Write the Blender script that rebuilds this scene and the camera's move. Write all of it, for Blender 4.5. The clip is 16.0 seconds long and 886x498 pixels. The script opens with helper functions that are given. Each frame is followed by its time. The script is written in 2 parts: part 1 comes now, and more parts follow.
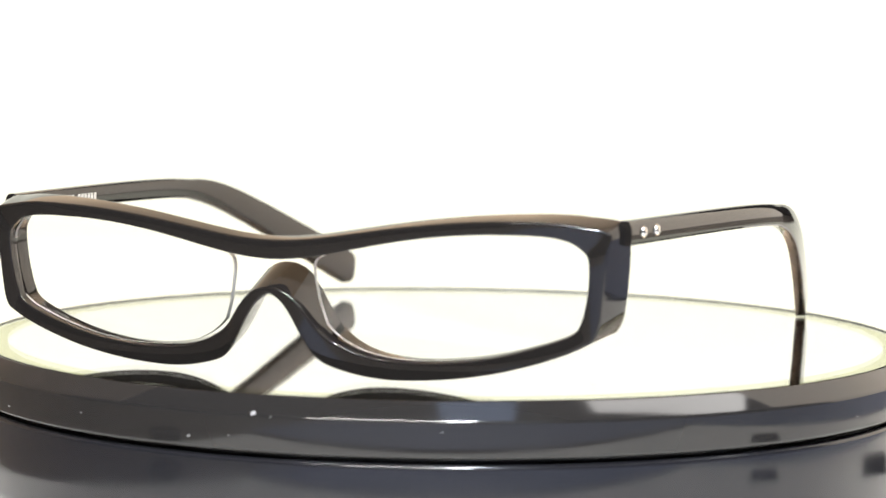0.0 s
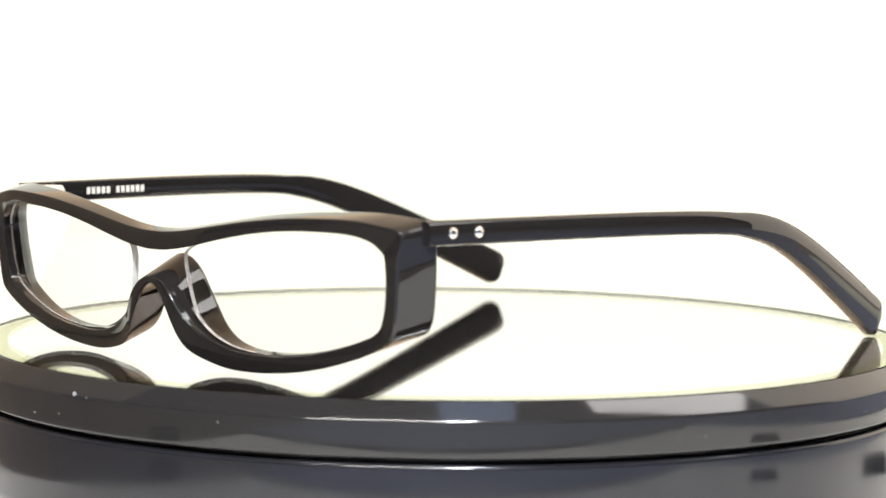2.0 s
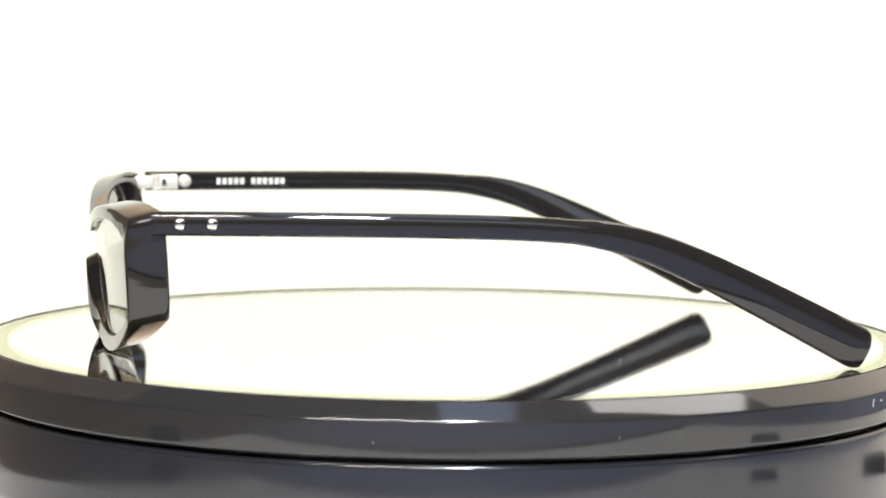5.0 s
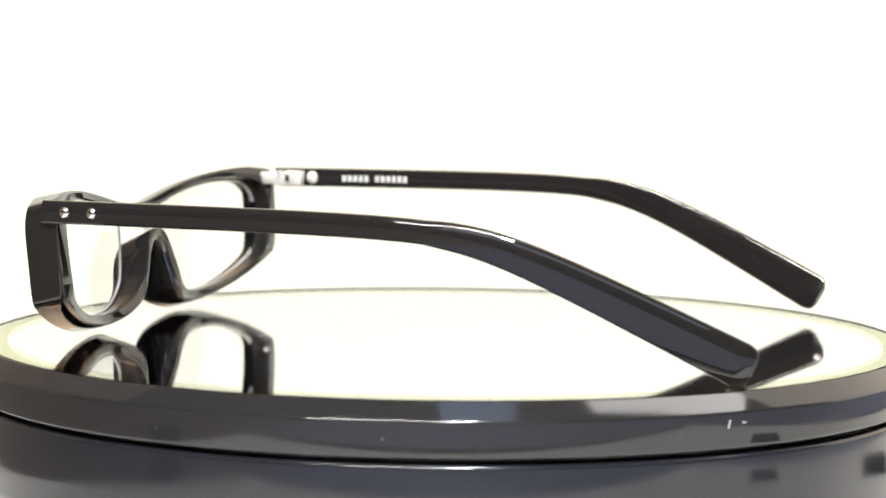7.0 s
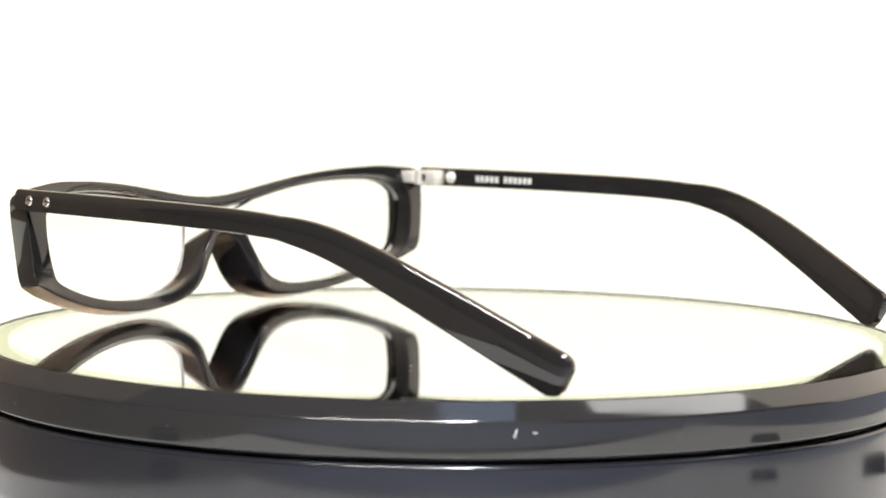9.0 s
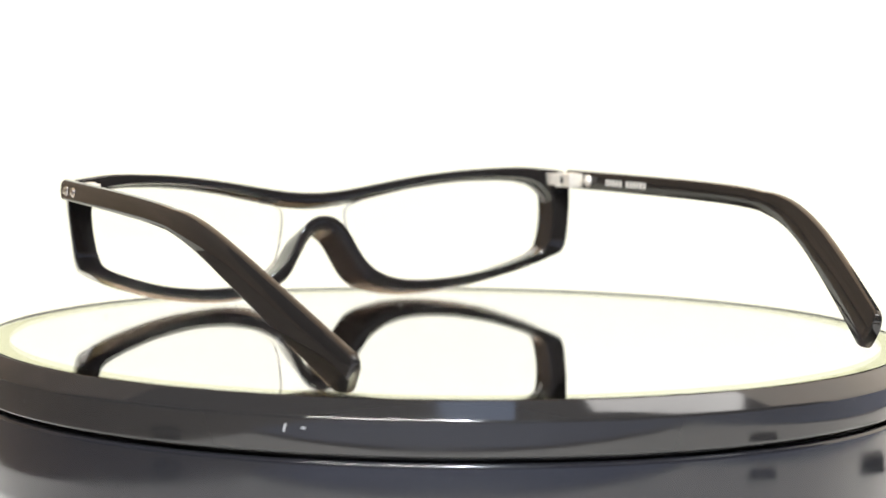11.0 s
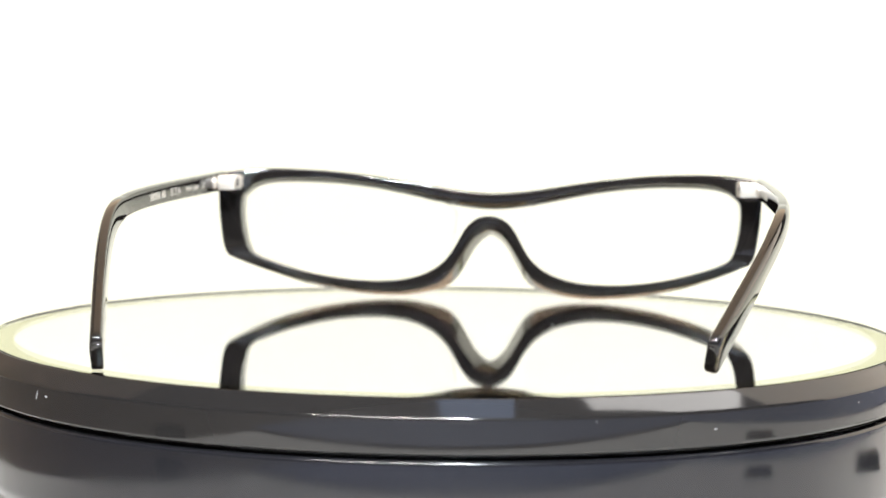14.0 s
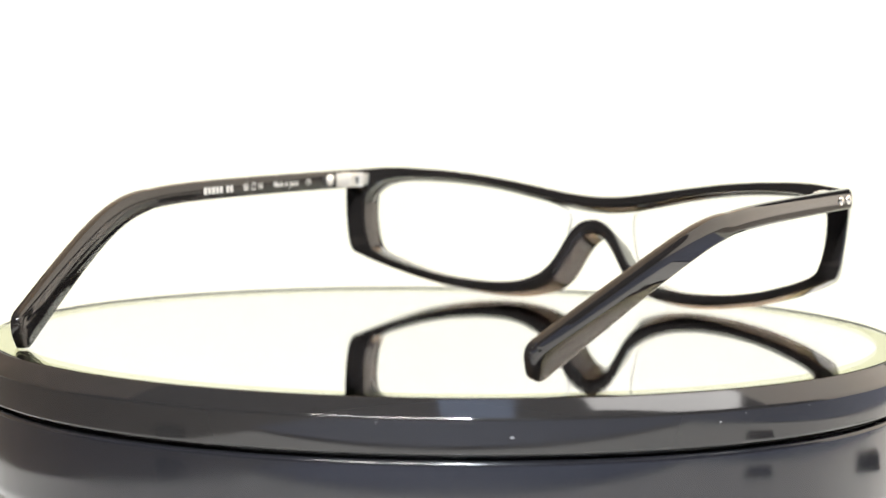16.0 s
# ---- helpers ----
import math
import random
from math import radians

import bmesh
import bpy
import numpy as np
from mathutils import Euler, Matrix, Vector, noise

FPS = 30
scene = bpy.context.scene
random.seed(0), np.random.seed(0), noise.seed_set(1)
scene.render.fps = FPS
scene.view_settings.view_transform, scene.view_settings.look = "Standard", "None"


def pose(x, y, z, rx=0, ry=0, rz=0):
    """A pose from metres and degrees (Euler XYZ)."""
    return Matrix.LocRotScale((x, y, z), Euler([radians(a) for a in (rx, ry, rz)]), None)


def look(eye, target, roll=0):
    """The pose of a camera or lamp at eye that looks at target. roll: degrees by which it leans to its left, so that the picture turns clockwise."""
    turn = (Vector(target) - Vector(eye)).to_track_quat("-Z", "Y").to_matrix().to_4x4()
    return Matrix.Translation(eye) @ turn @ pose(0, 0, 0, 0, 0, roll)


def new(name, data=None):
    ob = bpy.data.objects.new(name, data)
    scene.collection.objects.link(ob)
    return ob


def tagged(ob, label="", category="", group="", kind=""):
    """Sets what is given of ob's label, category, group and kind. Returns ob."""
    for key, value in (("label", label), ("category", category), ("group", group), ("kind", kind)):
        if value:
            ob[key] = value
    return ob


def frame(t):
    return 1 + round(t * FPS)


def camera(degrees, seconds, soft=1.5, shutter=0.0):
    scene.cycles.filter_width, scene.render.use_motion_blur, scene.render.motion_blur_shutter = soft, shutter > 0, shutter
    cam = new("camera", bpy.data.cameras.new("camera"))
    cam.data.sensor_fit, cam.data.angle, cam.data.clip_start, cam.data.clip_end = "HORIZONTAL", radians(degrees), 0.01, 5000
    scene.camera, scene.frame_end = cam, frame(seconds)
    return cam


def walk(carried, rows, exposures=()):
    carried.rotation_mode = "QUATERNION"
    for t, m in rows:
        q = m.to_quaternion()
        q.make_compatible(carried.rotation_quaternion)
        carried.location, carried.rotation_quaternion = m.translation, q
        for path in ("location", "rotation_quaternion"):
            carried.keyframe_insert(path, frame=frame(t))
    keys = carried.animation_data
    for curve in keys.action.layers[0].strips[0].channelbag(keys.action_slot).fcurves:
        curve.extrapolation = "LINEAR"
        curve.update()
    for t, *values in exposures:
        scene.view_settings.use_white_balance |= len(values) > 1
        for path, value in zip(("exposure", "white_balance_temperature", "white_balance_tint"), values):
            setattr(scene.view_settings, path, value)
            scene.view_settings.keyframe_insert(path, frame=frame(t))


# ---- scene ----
# Camera: on a stand before the turntable; its slide of up to 8 mm imitates focus breathing in the view.
cam = camera(20.853, 16.0, soft=1.5)
EYE = Vector((0.0, -0.54258, 0.06545))
YAW, PITCH, ROLL = -0.0760, 4.8754, 0.5881


def stand(back):
    a, b = radians(YAW), radians(PITCH)
    way = Vector((math.sin(a) * math.cos(b), math.cos(a) * math.cos(b), -math.sin(b)))
    eye = EYE - way * back
    return look(eye, eye + way, ROLL)


walk(cam, [(0.0, stand(0.0)), (2.0, stand(0.0)), (2.4, stand(0.0070)), (3.0, stand(0.0070)), (3.4, stand(0.0004)), (3.6, stand(0.0)), (9.2, stand(0.0)), (11.4, stand(0.0049)), (11.9, stand(0.0078)), (16.0, stand(0.0080))])
cam.data.dof.use_dof = True
cam.data.dof.focus_distance = 0.515
cam.data.dof.aperture_fstop = 23.0

# The turn of the table, degrees.
TURN = [(0.0, 158.16), (0.5, 152.3), (1.0, 146.44), (1.5, 140.58), (2.0, 135.04), (2.5, 129.49), (3.0, 123.95), (3.5, 118.15), (4.0, 112.35), (4.5, 106.39), (5.0, 100.43), (5.5, 94.47), (6.0, 88.51), (6.5, 82.55), (7.0, 76.59), (7.5, 70.75), (8.0, 64.91), (8.5, 59.07), (9.0, 53.23), (9.5, 47.41), (10.0, 41.59), (10.5, 35.77), (11.0, 29.95), (11.5, 24.14), (12.0, 18.28), (12.5, 12.41), (13.0, 6.55), (13.5, 0.84), (14.0, -4.78), (14.5, -10.4), (15.0, -16.02), (15.5, -21.64), (16.0, -27.25)]

# ---- light ----
world = bpy.data.worlds.new("room_air")
scene.world = world
world.use_nodes = True
world.node_tree.nodes["Background"].inputs[0].default_value = (0.75, 0.85, 1.0, 1)
world.node_tree.nodes["Background"].inputs[1].default_value = 0.10


def lamp(name, eye, target, size, watts, colour=(1, 1, 1)):
    data = bpy.data.lights.new(name, "AREA")
    data.shape, data.size, data.energy, data.color = "DISK", size, watts, colour
    ob = new(name, data)
    ob.matrix_world = look(eye, target)
    return ob


lamp("spot_lamp", (0.045, -0.60, 0.62), (0, 0, 0), 0.060, 13.0, (0.90, 0.96, 1.0))
softbox = lamp("softbox_lamp", (0.65, -0.16, 0.92), (0.07, -0.07, 0), 0.58, 4.2, (1.0, 0.97, 0.94))
softbox.data.shape, softbox.data.size_y = "RECTANGLE", 0.26
softbox.matrix_world = pose(0.65, -0.16, 0.92, 0, 26, 35)
# Added panel for the bluish reflection on the rim's bevel; no skylight is known.
blue_panel = lamp("blue_panel_lamp", (0.085, -0.40, 0.82), (0.06, -0.12, 0), 0.20, 0.42, (0.50, 0.66, 1.0))
blue_panel.data.shape, blue_panel.data.size_y = "RECTANGLE", 0.26
room = lamp("ceiling_lamp", (-0.70, -1.90, 2.36), (-0.70, -1.90, 0), 0.8, 145.0, (1.0, 0.95, 0.88))
room.data.shape, room.data.size, room.data.size_y = "RECTANGLE", 1.5, 0.10
scene.view_settings.exposure = 0.0


# ---- materials ----
def material(name, colour, rough=0.5, metal=0.0, transmission=0.0, ior=1.5, emit=None, strength=0.0, coat=0.0):
    m = bpy.data.materials.new(name)
    m.use_nodes = True
    b = m.node_tree.nodes["Principled BSDF"]
    b.inputs["Base Color"].default_value = (*colour, 1)
    b.inputs["Roughness"].default_value = rough
    b.inputs["Metallic"].default_value = metal
    b.inputs["Transmission Weight"].default_value = transmission
    b.inputs["IOR"].default_value = ior
    b.inputs["Coat Weight"].default_value = coat
    if emit:
        b.inputs["Emission Color"].default_value = (*emit, 1)
        b.inputs["Emission Strength"].default_value = strength
    return m


def vary(m, scale, low, high, socket="Base Color", detail=5.0, bump=0.0, stretch=(1, 1, 1)):
    """Breaks up one input of a material with noise at two sizes, and adds fine relief."""
    nt = m.node_tree
    b = nt.nodes["Principled BSDF"]
    tc = nt.nodes.new("ShaderNodeTexCoord")
    mp = nt.nodes.new("ShaderNodeMapping")
    mp.inputs["Scale"].default_value = stretch
    no = nt.nodes.new("ShaderNodeTexNoise")
    no.inputs["Scale"].default_value = scale
    no.inputs["Detail"].default_value = detail
    nt.links.new(tc.outputs["Object"], mp.inputs[0])
    nt.links.new(mp.outputs[0], no.inputs["Vector"])
    if isinstance(low, tuple):
        ra = nt.nodes.new("ShaderNodeValToRGB")
        ra.color_ramp.elements[0].position, ra.color_ramp.elements[1].position = 0.35, 0.65
        ra.color_ramp.elements[0].color, ra.color_ramp.elements[1].color = (*low, 1), (*high, 1)
        nt.links.new(no.outputs["Fac"], ra.inputs[0])
        nt.links.new(ra.outputs[0], b.inputs[socket])
    else:
        ra = nt.nodes.new("ShaderNodeMapRange")
        ra.inputs["From Min"].default_value, ra.inputs["From Max"].default_value = 0.35, 0.65
        ra.inputs["To Min"].default_value, ra.inputs["To Max"].default_value = low, high
        nt.links.new(no.outputs["Fac"], ra.inputs["Value"])
        nt.links.new(ra.outputs[0], b.inputs[socket])
    if bump:
        bu = nt.nodes.new("ShaderNodeBump")
        bu.inputs["Strength"].default_value = bump
        bu.inputs["Distance"].default_value = 0.0002
        nt.links.new(no.outputs["Fac"], bu.inputs["Height"])
        nt.links.new(bu.outputs[0], b.inputs["Normal"])
    return m


ACETATE = vary(material("black_acetate", (0.0110, 0.0098, 0.0094), 0.03), 180, 0.010, 0.03, "Roughness")
LENS = material("clear_lens", (1.0, 1.0, 1.0), 0.0, 0.0, 1.0, 1.32)
EDGE = material("ground_lens_edge", (0.66, 0.65, 0.63), 0.5)
STEEL = vary(material("hinge_steel", (0.86, 0.82, 0.75), 0.4, 0.7), 900, 0.34, 0.48, "Roughness")
RIVET = vary(material("polished_rivet", (0.80, 0.77, 0.72), 0.12, 1.0), 1500, 0.08, 0.20, "Roughness")
PRINT = material("silver_print", (0.66, 0.64, 0.60), 0.45, 0.3)
RIM = vary(material("black_gloss_plastic", (0.0150, 0.0143, 0.0146), 0.07), 60, 0.05, 0.11, "Roughness")
BASE = vary(material("black_satin_plastic", (0.0110, 0.0112, 0.0140), 0.12), 45, 0.09, 0.16, "Roughness")
GLASS = material("mirror_glass", (1.0, 1.0, 1.0), 0.0, 0.0, 1.0, 1.03)
GLASS_EDGE = material("mirror_glass_edge", (0.72, 0.73, 0.53), 0.02, 0.0, 1.0, 1.03)
SILVER = material("mirror_silver", (0.98, 0.97, 1.0), 0.0, 1.0)
DUST = material("pale_scuff", (0.30, 0.30, 0.31), 0.8)
TABLE = vary(material("white_table", (0.74, 0.73, 0.71), 0.5), 30, (0.71, 0.70, 0.68), (0.77, 0.76, 0.74))
# Backdrop's blown-out white is put in as glow; no lamps stand behind it.
FABRIC = vary(material("glowing_backdrop", (0.07, 0.064, 0.012), 0.9, 0, 0, 1.5, (1.0, 0.99, 0.90), 1.08), 1.2,
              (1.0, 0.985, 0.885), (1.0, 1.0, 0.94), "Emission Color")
# Unseen cloth, made to glow so the spectacles pick up brown reflections.
BROWN_GLOW = vary(material("brown_glow_cloth", (0.62, 0.47, 0.33), 0.9, 0, 0, 1.5, (1.0, 0.78, 0.54), 0.36), 9, (1.0, 0.76, 0.51), (1.0, 0.81, 0.58), "Emission Color")
CEILING = vary(material("beige_paint", (0.62, 0.50, 0.38), 0.9), 14, (0.58, 0.47, 0.35), (0.66, 0.54, 0.42))
# Unseen side cloths: one glows for the rim's reflection, one is kept dark.
CREAM_GLOW = vary(material("cream_glow_cloth", (0.62, 0.55, 0.46), 0.9, 0, 0, 1.5, (1.0, 0.90, 0.79), 1.2), 9, (1.0, 0.88, 0.76), (1.0, 0.92, 0.82), "Emission Color")
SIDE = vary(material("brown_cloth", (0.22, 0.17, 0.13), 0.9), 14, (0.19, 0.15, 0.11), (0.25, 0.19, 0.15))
WALL = vary(material("room_paint", (0.05, 0.05, 0.055), 0.8), 3, (0.045, 0.045, 0.05), (0.055, 0.055, 0.062))
DESK = vary(material("brown_desk", (0.115, 0.098, 0.086), 0.45), 20, (0.10, 0.086, 0.075), (0.13, 0.11, 0.097))
# Blue of unseen sheets, added for bluish reflections on the spectacles.
BLUE_SHEET = vary(material("blue_sheet", (0.13, 0.155, 0.245), 0.6), 20, (0.12, 0.143, 0.225), (0.14, 0.167, 0.265))
# Glow of the unseen panes added in the front wall.
BLUE_PANE = material("bluish_glow_pane", (0.1, 0.1, 0.1), 0.2, 0, 0, 1.5, (0.72, 0.86, 1.0), 1.9)
BLACK = vary(material("black_metal", (0.01, 0.01, 0.01), 0.5), 50, 0.4, 0.6, "Roughness")


# ---- building tools ----
def part(name, bm, mat, parent=None, label="", smooth=35):
    """Links a bmesh as one mesh object under a thing or a part."""
    bmesh.ops.recalc_face_normals(bm, faces=bm.faces)
    me = bpy.data.meshes.new(name)
    bm.to_mesh(me)
    bm.free()
    me.materials.append(mat)
    if smooth:
        me.polygons.foreach_set("use_smooth", [True] * len(me.polygons))
        me.set_sharp_from_angle(angle=radians(smooth))
    ob = new(name, me)
    if parent:
        ob.parent = parent
    if label:
        ob["label"] = label
    return ob


def loft(rings, closed_along=False, caps=True):
    """A skin over rings of equally many points (metres)."""
    bm = bmesh.new()
    vs = [[bm.verts.new(q) for q in ring] for ring in rings]
    n, m = len(vs), len(vs[0])
    for i in range(n if closed_along else n - 1):
        a, b = vs[i], vs[(i + 1) % n]
        for j in range(m):
            bm.faces.new((a[j], a[(j + 1) % m], b[(j + 1) % m], b[j]))
    if caps and not closed_along:
        bm.faces.new(vs[0])
        bm.faces.new(list(reversed(vs[-1])))
    return bm


def lathe(profile, steps=192, closed=True):
    """A ring or solid turned about z from (radius, height) points."""
    rings = [[(r * math.cos(2 * math.pi * i / steps), r * math.sin(2 * math.pi * i / steps), z) for r, z in profile]
             for i in range(steps)]
    bm = bmesh.new()
    vs = [[bm.verts.new(q) for q in ring] for ring in rings]
    m = len(profile)
    for i in range(steps):
        a, b = vs[i], vs[(i + 1) % steps]
        for j in range(m if closed else m - 1):
            bm.faces.new((a[j], a[(j + 1) % m], b[(j + 1) % m], b[j]))
    bmesh.ops.remove_doubles(bm, verts=bm.verts, dist=1e-7)
    return bm


def box(sx, sy, sz, m=None, bevel=0.0, segments=2):
    bm = bmesh.new()
    bmesh.ops.create_cube(bm, size=1)
    bmesh.ops.scale(bm, vec=(sx, sy, sz), verts=bm.verts)
    if bevel:
        bmesh.ops.bevel(bm, geom=list(bm.edges), offset=bevel, segments=segments, affect="EDGES", profile=0.5)
    if m:
        bmesh.ops.transform(bm, matrix=m, verts=bm.verts)
    return bm


def catmull(points, per):
    """A smooth line through points (numpy rows), per steps to a span."""
    q = np.vstack([2 * points[0] - points[1], points, 2 * points[-1] - points[-2]])
    out = []
    for i in range(1, len(q) - 2):
        for k in range(per):
            t = k / per
            out.append(0.5 * (2 * q[i] + (q[i + 1] - q[i - 1]) * t + (2 * q[i - 1] - 5 * q[i] + 4 * q[i + 1] - q[i + 2]) * t * t
                              + (3 * q[i] - q[i - 1] - 3 * q[i + 1] + q[i + 2]) * t ** 3))
    out.append(points[-1])
    return np.array(out)


# ---- the turntable ----
def rounded(points, r, seg=4):
    """Rounds the corners of an open (radius, height) profile."""
    out = [points[0]]
    for i in range(1, len(points) - 1):
        a, b, c = (Vector(points[k]) for k in (i - 1, i, i + 1))
        rr = min(r, (a - b).length * 0.45, (c - b).length * 0.45)
        p, q = b + (a - b).normalized() * rr, b + (c - b).normalized() * rr
        for k in range(seg + 1):
            t = k / seg
            out.append(tuple(p * (1 - t) ** 2 + b * 2 * t * (1 - t) + q * t * t))
    out.append(points[-1])
    return out


R_GLASS, R_RIM, R_BASE = 0.1033, 0.1064, 0.1058
TURNTABLE_Z = -0.032


def make_turntable():
    table = tagged(new("turntable"), "round mirror turntable with a glossy black rim", "turntable")
    rim = part("rim", lathe(rounded([(0.06, -0.0108), (0.06, -0.0037), (R_GLASS, -0.0037), (R_GLASS, -0.00012), (R_GLASS + 0.0003, -0.00012),
                                     (R_RIM, -0.0036), (R_RIM, -0.0103), (R_RIM - 0.0009, -0.0108)], 0.0004, 6), closed=True),
               RIM, table, "glossy black plastic rim with small scuffs", 30)
    glass = part("glass", lathe([(0.0, -0.0009), (R_GLASS - 0.0002, -0.0009), (R_GLASS - 0.0002, -0.000005), (R_GLASS - 0.0055, 0.0), (0.0, 0.0)], closed=False),
                 GLASS, table, "clear glass with a greenish edge band", 0)
    glass.data.materials.append(GLASS_EDGE)
    for f in glass.data.polygons:
        if f.normal.z > 0.5 and Vector(f.center[:2]).length > R_GLASS - 0.0052:
            f.material_index = 1
    part("silvering", lathe([(0.0, -0.00095), (R_GLASS - 0.0002, -0.00095), (R_GLASS - 0.0002, -0.00355), (0.0, -0.00355)], closed=False),
         SILVER, table, "silver mirror backing", 5)
    rng = random.Random(4)
    marks = [(-75.1, -72.1, -5.7, 0.35, 1.7), (-72.5, -74.5, -5.6, 0.9, 0.3), (-4.3, 105.0, -3.2, 1.0, 0.7)]
    for k in range(13):
        a = rng.uniform(0, 2 * math.pi)
        marks.append((100 * math.cos(a), 100 * math.sin(a), rng.uniform(-9, -3.3), rng.choice((0.15, 0.2, 0.3, 0.7)), rng.choice((0.12, 0.2, 0.25))))
    for mx, my, mz, w, h in marks:
        a = math.atan2(my, mx)
        m = Matrix.Translation((R_RIM * math.cos(a), R_RIM * math.sin(a), mz / 1000)) @ Matrix.Rotation(a, 4, "Z") @ pose(0, 0, 0, rng.uniform(-20, 20))
        part("scuff", box(0.00006, w / 1000, h / 1000, m, 0.00002, 1), DUST, rim)
    for k in range(16):               # flecks of dust on the glass
        a, r = rng.uniform(0, 2 * math.pi), 0.095 * math.sqrt(rng.uniform(0.05, 1))
        m = pose(r * math.cos(a), r * math.sin(a), 0.00004, 0, 0, rng.uniform(0, 180))
        part("dust_fleck", box(rng.choice((0.00018, 0.0003, 0.0009)), 0.00014, 0.00008, m, 0.00002, 1), DUST, table)
    return table


def make_base():
    base = tagged(new("turntable_drum"), "black satin plastic drum below a mirror turntable", "drum")
    base.location = (0, 0, TURNTABLE_Z)
    h = -TURNTABLE_Z
    part("drum", lathe(rounded([(0.02, h - 0.0109), (R_BASE - 0.004, h - 0.0109), (R_BASE - 0.004, h - 0.0113), (R_BASE, h - 0.0118), (R_BASE, 0.004),
                                (R_BASE - 0.002, 0.0), (0.02, 0.0)], 0.0009, 6), closed=True), BASE, base, "black satin side wall with a rounded upper edge", 30)
    # Black ring stands in for the shade in the groove.
    part("seam_shade", lathe([(R_BASE - 0.006, h - 0.0114), (R_BASE - 0.0025, h - 0.0114), (R_BASE - 0.0025, h - 0.0107), (R_BASE - 0.006, h - 0.0107)]),
         BLACK, base, "matt black ring that puts shade into the seam", 30)
    return base


# ---- the spectacles ----
CX = 0.0052     # the frame's middle lies off the table's axis

# Half of the front, from the middle of the brow round the lens to the top of the nose arch:
# outer x, outer z, inner x, inner z (mm).
HALF = [(0, 26.9, 0, 24.1), (9, 27.9, 9, 25.2), (18, 29.7, 18, 27.3), (30, 31.7, 30, 30.0), (42, 33.1, 43, 31.1), (54, 33.6, 53, 31.2),
        (62.5, 33.1, 60, 29.9), (68.8, 31.9, 63.2, 27.4), (69.6, 27.5, 64.2, 25.0), (69.0, 19, 64.0, 19.5), (67.6, 12.0, 62.7, 13.8),
        (64.4, 9.9, 60.5, 11), (56, 6.5, 53, 7.9), (45, 3.1, 43.5, 5.1), (30, 1.55, 30, 3.9), (21, 1.7, 20.5, 4.6), (13.3, 3.8, 13.3, 7.7),
        (9.8, 6.7, 9.6, 12), (7, 12.2, 7.6, 17), (4.2, 16.8, 5.4, 20.4), (1.8, 18.3, 2.6, 22.1), (0, 18.5, 0, 22.3)]


# How far the front edges sit below the rear ones along the stations (mm), outer and inner, and how far they stand forward.
STEP = [0, 5, 6, 7, 8, 9, 11, 14, 16, 17, 18, 19, 21]
DROP_OUT = [0.7, 1.3, 1.6, 1.9, 0.8, 0.3, 1.6, 1.7, 2.3, 4.0, 4.6, 3.6, 2.2]
DROP_IN = [1.9, 1.6, 1.4, 0.8, 0.4, 0.2, 0.5, 0.5, 1.2, 2.8, 4.0, 4.6, 4.9]
INSET = [0.0, 0.0, 0.2, 0.8, 1.8, 2.2, 1.2, 0.0, 0.0, 0.0, 0.0, 0.0, 0.0]
AHEAD = [0.6, 0.2, -0.5, -1.9, -0.2, 0.0, 0.0, 0.3, 0.8, 1.6, 2.2, 2.0, 1.8]


def along(i, values):
    """A value along the stations, with the kinks smoothed."""
    return float(np.mean([np.interp(i + d, STEP, values) for d in np.linspace(-0.55, 0.55, 9)]))


def nose(i):
    """How much a station belongs to the nose arch, 0 to 1."""
    t = min(1, max(0, (i - 13.6) / 3.6))
    return t * t * (3 - 2 * t)


SKEW = -0.0266          # the front is turned a little on the table
SKEW_REAR = -0.0225     # its rear faces less so


def y_rear(x, z):
    return 75.0 - 10.9 * (x / 69.5) ** 2 + 0.10 * (z - 18)


def y_front(x, z):
    return 78.4 - 5.7 * (x / 69.5) ** 2 + 0.10 * (z - 18)


def outline():
    """The half outline in fine steps, eased everywhere but at the corners of the end block."""
    p = catmull(np.array(HALF, float), 6)
    flip = np.array((-1, 1, -1, 1))
    q = np.vstack([p[12:0:-1] * flip, p, p[-2:-14:-1] * flip])
    w = np.exp(-0.5 * (np.arange(-12, 13) / 4.5) ** 2)
    w /= w.sum()
    eased = np.array([w @ q[k:k + 25] for k in range(len(p))])
    i = np.arange(len(p)) / 6
    amount = np.clip(np.maximum(5.6 - i, i - 11.2), 0, 1)[:, None]
    return p * (1 - amount) + eased * amount


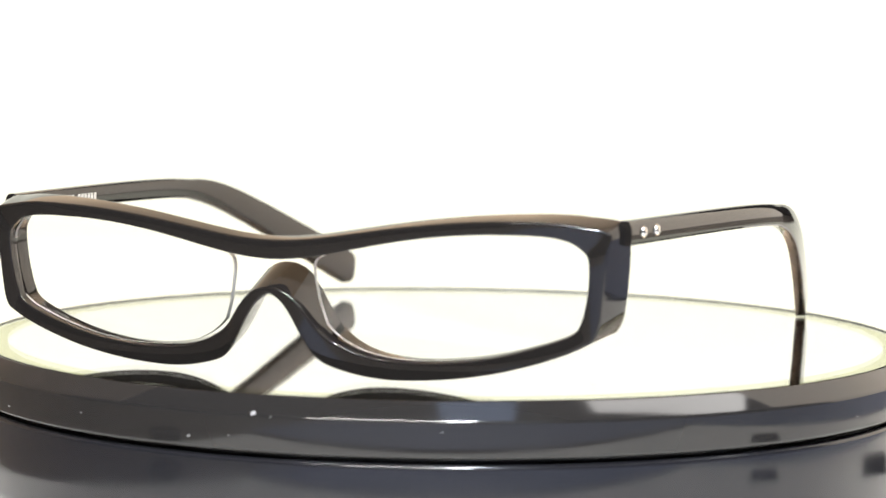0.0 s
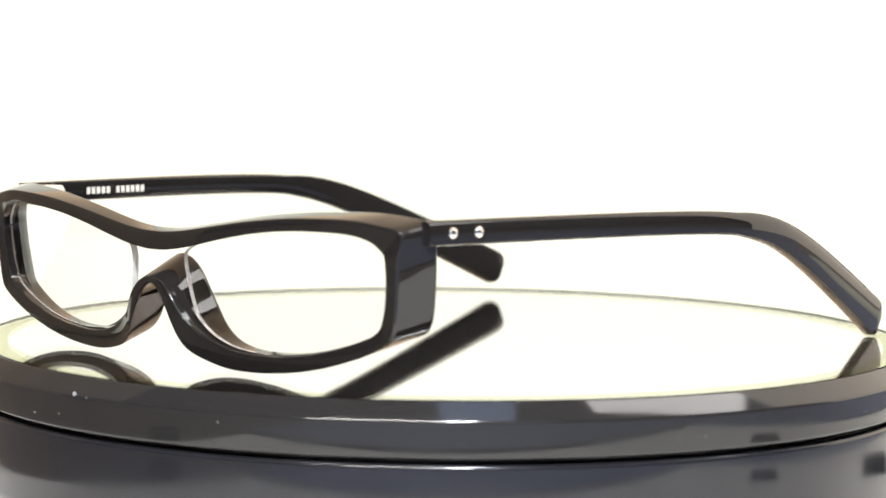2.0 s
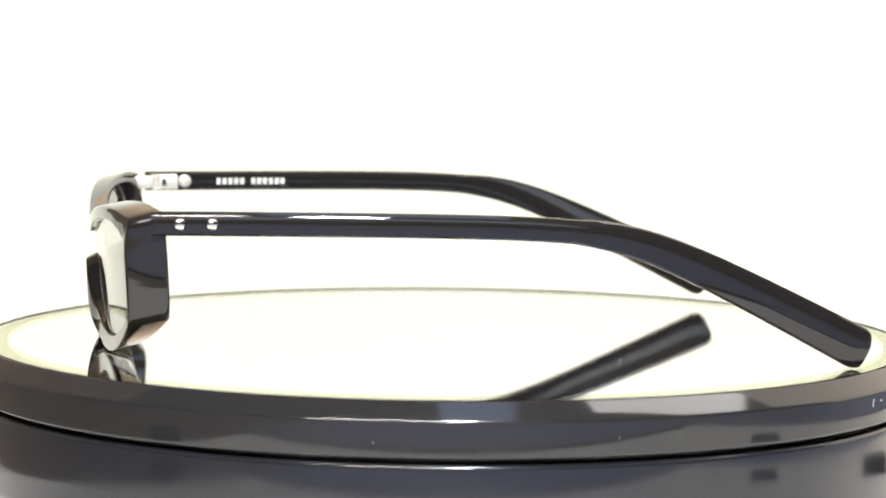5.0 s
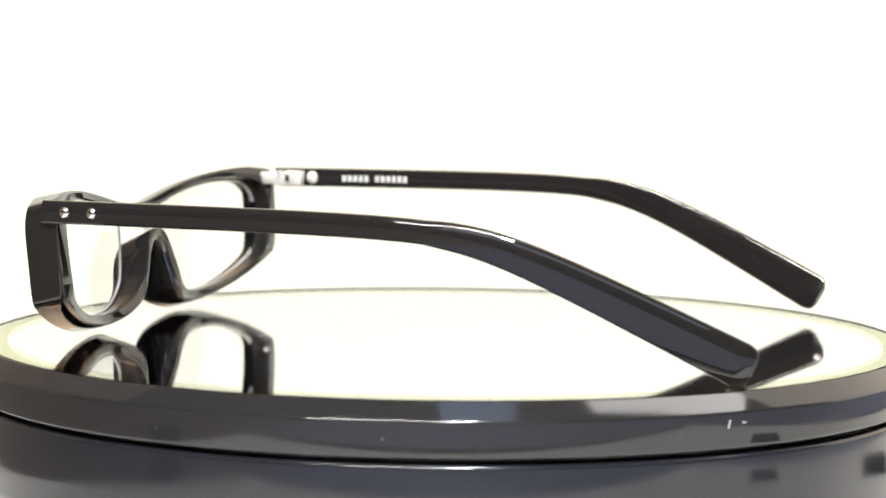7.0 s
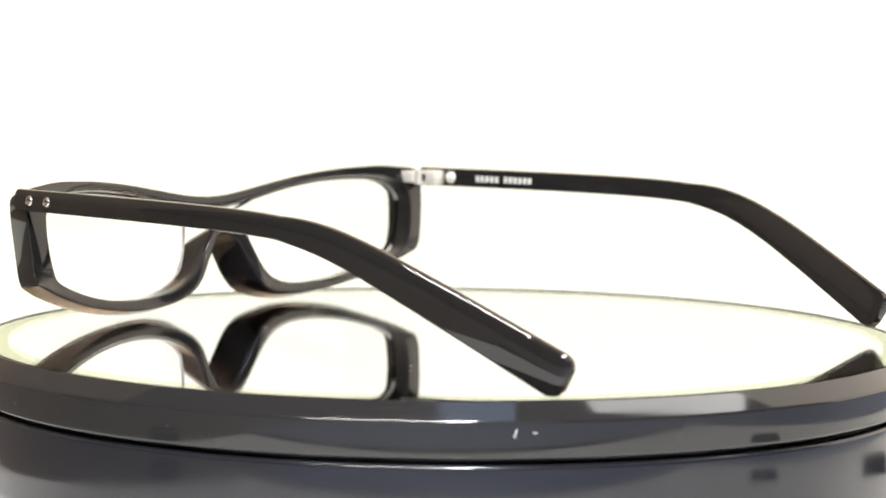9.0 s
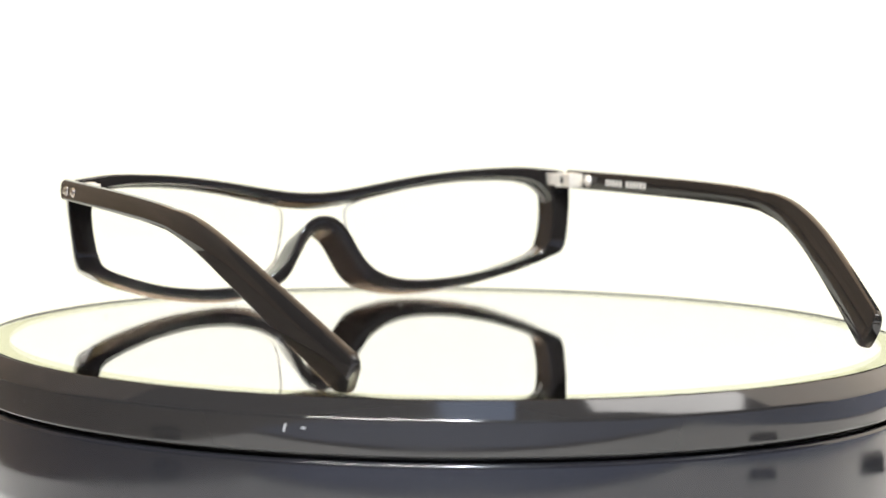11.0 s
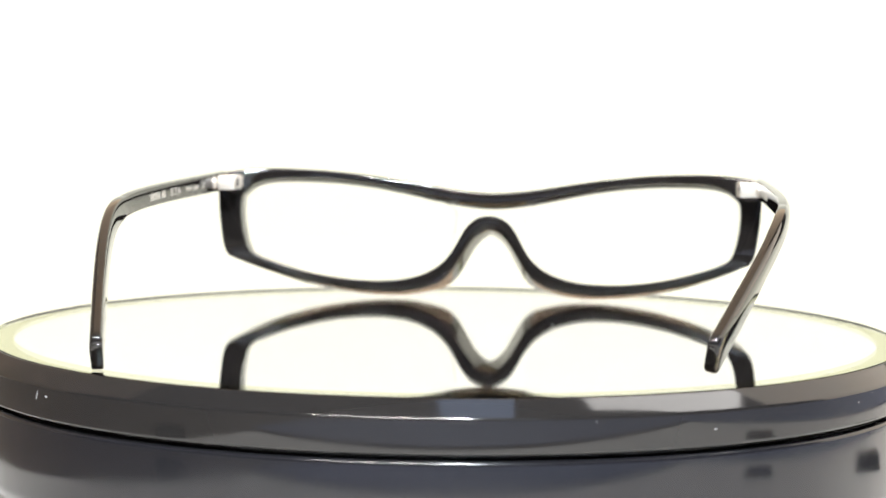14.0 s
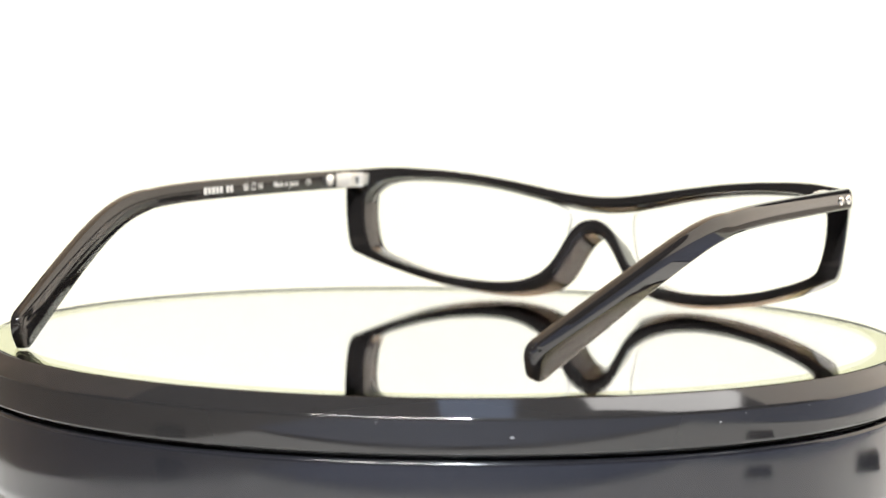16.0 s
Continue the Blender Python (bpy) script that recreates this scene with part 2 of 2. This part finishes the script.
def front_rings():
    half = []
    for k, row in enumerate(outline()):
        i = k / 6
        half.append((*row, nose(i), along(i, DROP_OUT), along(i, DROP_IN), along(i, AHEAD), along(i, INSET)))
    loop = [(1, *h) for h in half] + [(-1, *h) for h in reversed(half[1:-1])]
    rings = []
    for side, ox, oz, ix, iz, n, dout, din, ahead, inset in loop:
        mx, mz = (ox + ix) / 2, (oz + iz) / 2
        yr = y_rear(mx, mz) - 4.4 * n
        yf = y_front(mx, mz) + ahead
        yi = yf - 0.7 * min(0.0, ahead)
        wide = 0.7 * min(1.0, max(0.0, (ox - 56) / 10)) if side < 0 else 0.0     # one end block is a little wider
        corner = [Vector((ix, yi, iz - din)), Vector((ox - inset, yf, oz - dout)), Vector((ox + wide, yr, oz)), Vector((ix, yr, iz))]
        skew = (SKEW, SKEW, SKEW_REAR, SKEW_REAR)
        low = 0.4 * min(1.0, max(0.0, (14.0 - oz) / 4.0))
        radius = [0.4, 0.6, 0.8 + 0.8 * max(n, low), 0.5 + 0.5 * n]
        ring = []
        for k in range(4):
            a, b, c = corner[k - 1], corner[k], corner[(k + 1) % 4]
            r = min(radius[k], 0.45 * (a - b).length, 0.45 * (c - b).length)
            p, q = b + (a - b).normalized() * r, b + (c - b).normalized() * r
            for s in range(6):
                t = s / 5
                v = p * (1 - t) ** 2 + b * 2 * t * (1 - t) + q * t * t
                ring.append((side * v.x / 1000 + CX, (v.y + skew[k] * side * v.x) / 1000, v.z / 1000))
        rings.append(ring)
    return rings


def lens_mesh(side):
    stations = outline()
    pts = []
    for ox, oz, ix, iz in stations[6 * 1 + 4:6 * 16 + 5]:
        o, i = Vector((ox, oz)), Vector((ix, iz))
        q = i + (o - i).normalized() * 0.05
        pts.append((q.x, q.y - (1.0 if q.y > 22 else 0.2)))
    end, start = Vector(pts[-1]), Vector(pts[0])
    free = catmull(np.array([tuple(end), (9.9, 14.6), (9.1, 19.0), (8.9, 21.6), (9.9, 23.6), tuple(start)]), 5)[1:-1]
    pts += [tuple(q) for q in free]
    c = Vector((37.0, 18.0))
    bm = bmesh.new()
    sheets = []
    for off in (0.8, -0.8):
        rows = []
        for k in range(1, 8):
            f = k / 7
            row = []
            for x, z in pts:
                q = c + (Vector((x, z)) - c) * f
                y = (y_rear(q.x, q.y) + y_front(q.x, q.y)) / 2 + off + 0.6
                row.append(bm.verts.new((side * q.x / 1000 + CX, (y + SKEW * side * q.x) / 1000, q.y / 1000)))
            rows.append(row)
        mid = bm.verts.new((side * c.x / 1000 + CX, ((y_rear(c.x, c.y) + y_front(c.x, c.y)) / 2 + off + 0.6 + SKEW * side * c.x) / 1000, c.y / 1000))
        m = len(pts)
        for j in range(m):
            bm.faces.new((mid, rows[0][j], rows[0][(j + 1) % m]))
            for a, b in zip(rows, rows[1:]):
                bm.faces.new((a[j], b[j], b[(j + 1) % m], a[(j + 1) % m]))
        sheets.append(rows[-1])
    m = len(pts)
    for j in range(m):
        f = bm.faces.new((sheets[0][j], sheets[0][(j + 1) % m], sheets[1][(j + 1) % m], sheets[1][j]))
        f.material_index = 1
    return bm


# Each side arm: outer face x at hinge, bend and tip; height of its middle there; y of bend and tip; lean of the bent end.
ARM = {-1: ((71.2, 82.2, 70.8), (29.9, 30.0, 2.9), -23.5, -76.5, 0.05), 1: ((70.4, 74.2, 55.4), (30.1, 30.9, 5.1), -29.0, -79.4, 0.24)}
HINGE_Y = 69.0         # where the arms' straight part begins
ROOT = {-1: 70.2, 1: 63.6}
BACK = {-1: 0.0, 1: 4.6}       # one hinge sits further back
THICK = 2.8


def arm_line(side):
    (xh, xb, xt), (zh, zb, zt), by, ty, lean = ARM[side]

    def bent(y, h, b, t, soft):
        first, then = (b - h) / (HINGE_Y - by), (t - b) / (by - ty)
        d = by - y
        return h + first * (HINGE_Y - y) + (then - first) * 0.5 * (d + math.sqrt(d * d + soft * soft) - soft * 0.12)

    rows = []
    tip = 2.4
    for y in [*np.linspace(ROOT[side], ty + tip, 74), *(ty + tip * (1 - math.sin(radians(a))) for a in range(9, 91, 9))]:
        left = (y - ty) / tip
        shrink = 1.7 * (1 - math.sqrt(max(0.0, 1 - (1 - left) ** 2))) if left < 1 else 0.0
        u = min(1, max(0, (by + 10 - y) / (by + 10 - ty)))
        rows.append((bent(y, xh, xb, xt, 20.0), y, bent(y, zh, zb, zt, 14.0), 4.8 + 4.2 * u ** 0.65 - 2 * shrink, lean * min(1, u * 2.2)))
    return rows


def arm_rings(side):
    rows = arm_line(side)
    rings = []
    last = len(rows) - 1
    for k, (x, y, z, h, lean) in enumerate(rows):
        a, b = (rows[k - 1], rows[k + 1]) if 0 < k < 72 else (rows[70], rows[73]) if k else (rows[0], rows[1])
        t = Vector((b[0] - a[0], b[1] - a[1], b[2] - a[2])).normalized()
        up = Vector((lean, 0, 1))
        up = (up - t * up.dot(t)).normalized()
        outw = t.cross(up)
        if outw.x < 0:
            outw = -outw
        e = h / 2
        prof = [(-0.50, e - 0.5), (-0.8, e - 0.13), (-1.15, e), (-THICK + 0.7, e), (-THICK + 0.2, e - 0.2), (-THICK, e - 0.7), (-THICK, -e + 0.7),
                (-THICK + 0.2, -e + 0.2), (-THICK + 0.7, -e), (-0.75, -e), (-0.38, -e + 0.12), (-0.16, -e + 0.45), (0.0, e * 0.05), (-0.05, e * 0.28), (-0.20, e * 0.6)]
        near = max(0.0, 1 - (y - rows[last][1]) / 2.6)
        dip = 0.35 * (1 - math.sqrt(max(0.0, 1 - near * near)))
        prof = [(p - dip * (1 + p / THICK), q) for p, q in prof]
        base = Vector((x, y, z))
        ring = [base + outw * p + up * q for p, q in prof]
        rings.append(ring)
        if k == last:                     # the rounded end
            for f, ahead in ((0.94, 0.22), (0.82, 0.34), (0.6, 0.38)):
                mid = sum(ring, Vector()) / len(ring)
                rings.append([mid + (v - mid) * f + t * ahead for v in ring])
    return [[(side * v.x / 1000 + CX, v.y / 1000, v.z / 1000) for v in ring] for ring in rings]


def at_arm(side, y, depth=0.0, up=0.0):
    """A point of the arm's side face at y: depth 0 the outer face, 3.6 the inner one (metres)."""
    rows = arm_line(side)[::-1]
    x = np.interp(y, [r[1] for r in rows], [r[0] for r in rows])
    z = np.interp(y, [r[1] for r in rows], [r[2] for r in rows])
    return Vector((side * (x - depth) / 1000 + CX, y / 1000, (z + up) / 1000))


def ball(r, m, squash=1.0):
    bm = bmesh.new()
    bmesh.ops.create_uvsphere(bm, u_segments=20, v_segments=12, radius=r)
    bmesh.ops.scale(bm, vec=(squash, 1, 1), verts=bm.verts)
    bmesh.ops.transform(bm, matrix=m, verts=bm.verts)
    return bm


def lettering(text, size, m, parent, name="lettering"):
    curve = bpy.data.curves.new(name, "FONT")
    curve.body, curve.size, curve.extrude, curve.offset = text, size, 0.00001, size * 0.02
    tmp = new(name, curve)
    dg = bpy.context.evaluated_depsgraph_get()
    me = bpy.data.meshes.new_from_object(tmp.evaluated_get(dg))
    bpy.data.objects.remove(tmp)
    me.materials.clear()
    me.materials.append(PRINT)
    me.transform(m)
    ob = new(name, me)
    ob.parent = parent
    ob["label"] = "small silver printed lettering"
    return ob


def make_spectacles():
    specs = tagged(new("spectacles"), "glossy black spectacles with clear lenses, arms open, on a mirror", "spectacles")
    front = part("front_frame", loft(front_rings(), closed_along=True), ACETATE, specs, "glossy black wrap front with an open bridge", 40)
    for side in (-1, 1):
        lens = part("lens", lens_mesh(side), LENS, specs, "thin clear demonstration lens", 30)
        lens.data.materials.append(EDGE)
        arm = part("temple_arm", loft(arm_rings(side)), ACETATE, specs, "glossy black arm with a bent tip", 25)
        back = BACK[side]
        for y in (64.8, 58.6):
            part("rivet", ball(0.00115, Matrix.Translation(at_arm(side, y - back, 0.05)), 0.62), RIVET, arm, "polished steel rivet")
        part("inner_rivet", ball(0.0016, Matrix.Translation(at_arm(side, 58.2 - back, THICK)), 0.5), STEEL, arm, "domed steel rivet")
        hinge = part("hinge", box(0.0044, 0.0053, 0.0036, Matrix.Translation(at_arm(side, 62.8 - back, 5.0)), 0.0003), STEEL, arm, "silver steel barrel hinge")
        part("hinge_leaf", box(0.0034, 0.0046, 0.0030, Matrix.Translation(at_arm(side, 67.4 - 0.7 * back, 5.9)), 0.0003), STEEL, hinge)
        for dz in (-1.3, 0, 1.3):
            bm = bmesh.new()
            bmesh.ops.create_cone(bm, cap_ends=True, segments=16, radius1=0.0013, radius2=0.0013, depth=0.0011)
            bmesh.ops.transform(bm, matrix=Matrix.Translation(at_arm(side, 65.6 - back, 6.4, dz)), verts=bm.verts)
            part("knuckle", bm, STEEL, hinge)
        # Black block on the face, in place of the slot's shaded hollow.
        part("slot", box(0.0004, 0.0010, 0.0017, Matrix.Translation(at_arm(side, 63.6 - back, 7.2))), BLACK, hinge, "black block standing in for the slot's dark hollow")
        # printed lines on the arm's inner face: letters that can be read, and plain bars for the rest
        def print_frame(y, up):
            o, a, b = at_arm(side, y, THICK + 0.04, up), at_arm(side, y + 3, THICK, 0), at_arm(side, y - 3, THICK, 0)
            right = (a - b).normalized() if side < 0 else (b - a).normalized()
            upv = Vector((0, 0, 1))
            upv = (upv - right * upv.dot(right)).normalized()
            m = Matrix((right, upv, right.cross(upv))).transposed().to_4x4()
            m.translation = o
            return m

        def bar(y, up, w, h):
            part("printed_bar", box(w / 1000, h / 1000, 0.00004, print_frame(y, up)), PRINT, arm, "small silver printed bar", 0)

        if side < 0:
            lettering("55", 0.0023, print_frame(21.8, -0.8), arm)
            lettering("16", 0.0023, print_frame(27.6, -0.8), arm)
            for dy, dz, w, h in ((0, 0.75, 1.5, 0.22), (0, -0.75, 1.5, 0.22), (-0.7, 0, 0.22, 1.6), (0.7, 0, 0.22, 1.6)):
                bar(26.0 + dy, 0.0 + dz, w, h)
            lettering("Made in Japan", 0.0019, print_frame(34.2, -0.6), arm)
            lettering("CE", 0.0019, print_frame(47.6, -0.6), arm)
            for k in range(5):
                bar(6.8 + k * 1.55, -0.1, 1.15, 1.7)
            for k in range(2):
                bar(15.6 + k * 1.55, -0.1, 1.15, 1.7)
        else:
            for k in range(5):
                bar(45.0 - k * 1.48, -0.1, 1.05, 1.6)
            for k in range(6):
                bar(36.2 - k * 1.48, -0.1, 1.05, 1.6)
    return specs


# ---- the room round it ----
def slab(name, x0, x1, y0, y1, z0, z1, mat, label, category="wall"):
    bm = box(x1 - x0, y1 - y0, z1 - z0, Matrix.Translation(((x0 + x1) / 2, (y0 + y1) / 2, (z0 + z1) / 2)))
    return tagged(part(name, bm, mat, None, "", 0), label, category, kind="structure")


Z0 = TURNTABLE_Z
GROUND = Z0 - 0.752


def make_desk():
    desk = tagged(new("desk"), "wide desk with a brown-grey top and black metal legs", "desk")
    desk.location = (0, -0.3, GROUND)
    top = Z0 - 0.002 - GROUND
    part("desk_top", box(2.4, 2.6, 0.03, Matrix.Translation((0, 0, top - 0.015)), 0.002), DESK, desk, "brown-grey desk top", 30)
    for x in (-1.1, 1.1):
        for y in (-1.2, 1.2):
            part("leg", box(0.05, 0.05, top - 0.03, Matrix.Translation((x, y, (top - 0.03) / 2)), 0.003), BLACK, desk, "", 30)
    return desk


make_desk()
# Unseen sheets, placed and sized for what the drum, rim and arms reflect.
slab("paper_sheet", -0.135, 0.215, -0.200, 0.135, Z0 - 0.002, Z0, TABLE, "matt white paper under the turntable, sized for reflections in the drum", "paper")
slab("blue_sheet_front", -0.15, 0.60, -1.20, -0.213, Z0 - 0.002, Z0, BLUE_SHEET, "unseen blue-grey sheet in front, added for bluish reflections on the arms", "mat")
slab("blue_sheet_side", 0.22, 0.615, -0.210, 0.13, Z0 - 0.002, Z0, BLUE_SHEET, "unseen blue-grey sheet at the side, added for bluish reflections", "mat")
# Both backdrop sheets glow by their material.
slab("backdrop_floor", -0.44, 0.44, 0.135, 0.64, Z0 - 0.002, Z0, FABRIC, "white backdrop floor, its brightness added as glow", "backdrop")
slab("backdrop", -0.44, 0.44, 0.64, 0.66, Z0 - 0.002, 0.27, FABRIC, "white backdrop, its brightness added as glow", "backdrop")
# Added glowing cloth out of view, there only for its brown reflection.
slab("glow_back", -0.44, 0.44, 0.645, 0.665, 0.272, 1.0, BROWN_GLOW, "unseen glowing beige cloth behind, added for brown reflections", "cloth wall")
slab("glow_roof", -0.44, 0.44, -0.15, 0.66, 1.0, 1.02, BROWN_GLOW, "unseen glowing beige cloth above, added for brown reflections", "cloth roof")
slab("glow_roof_edge", 0.442, 0.64, 0.02, 0.66, 1.0, 1.02, BROWN_GLOW, "unseen glowing beige strip added to join the roof and right side", "cloth roof")
slab("glow_side_right", 0.62, 0.64, 0.02, 0.66, Z0 - 0.002, 1.0, CREAM_GLOW, "unseen glowing cream cloth added to brighten the rim's right bevel", "cloth wall")
slab("brown_card_left", -0.47, -0.45, -0.02, 0.66, Z0 - 0.002, 1.0, SIDE, "unseen brown cloth added for reflections on the left", "cloth wall")
slab("floor", -3.0, 3.0, -3.0, 3.0, GROUND - 0.1, GROUND, WALL, "dim grey room floor", "floor")
slab("room_wall_left", -3.1, -3.0, -3.0, 3.0, GROUND, 2.4, WALL, "dim grey painted room wall", "wall")
slab("room_wall_right", 3.0, 3.1, -3.0, 3.0, GROUND, 2.4, WALL, "dim grey painted room wall", "wall")
slab("ceiling", -3.0, 3.0, -3.0, 3.0, 2.4, 2.5, CEILING, "warm beige room ceiling", "ceiling")
slab("room_wall_back", -3.0, 3.0, 3.0, 3.1, GROUND, 2.4, WALL, "dim grey painted room wall", "wall")
slab("room_wall_front", -3.0, 3.0, -3.0, -2.9, GROUND, 2.4, WALL, "dim grey painted room wall", "wall")


def make_black_block(x, y, z, turn, tall):
    pad = tagged(new("black_block"), "small black block added for a dark square reflected in the drum", "rubber pad", "pads round the turntable")
    pad.matrix_world = pose(x, y, z, 0, 0, turn)
    part("block", box(0.020, 0.014, tall, Matrix.Translation((0, 0, tall / 2)), 0.0012), BLACK, pad)
    part("sole", box(0.0210, 0.0150, 0.0012, Matrix.Translation((0, 0, 0.0006)), 0.0003), BLACK, pad)
    return pad


# Unseen blocks, set and sized for the dark squares that the drum reflects.
for x, y, z, turn, tall in ((-0.150, -0.135, Z0 - 0.002, -67, 0.0080), (0.166, -0.108, Z0, 78, 0.0028), (0.150, -0.022, Z0, 114, 0.0046)):
    make_black_block(x, y, z, turn, tall)


# Unseen glowing panes, added for bluish reflections; no window is known there.
def make_blue_panes():
    panes = tagged(new("blue_panes"), "unseen glowing panes added in the wall for bluish reflections", "window", kind="structure")
    panes.location = (0, -2.9, 1.75)
    for x in (-0.66, 0.66):
        part("pane", box(1.26, 0.012, 0.94, Matrix.Translation((x, 0.012, 0))), BLUE_PANE, panes, "", 0)
    for x, w, z, h in ((-1.33, 0.06, 0, 1.06), (0, 0.06, 0, 0.94), (1.33, 0.06, 0, 1.06), (0, 2.6, 0.50, 0.06), (0, 2.6, -0.50, 0.06)):
        part("pane_frame", box(w, 0.05, h, Matrix.Translation((x, 0.025, z)), 0.004), TABLE, panes)
    return panes


make_blue_panes()
turntable = make_turntable()
base = make_base()
spectacles = make_spectacles()


def motions():
    for ob in (turntable, spectacles):
        walk(ob, [(t, pose(0, 0, 0, 0, 0, a)) for t, a in TURN])


motions()
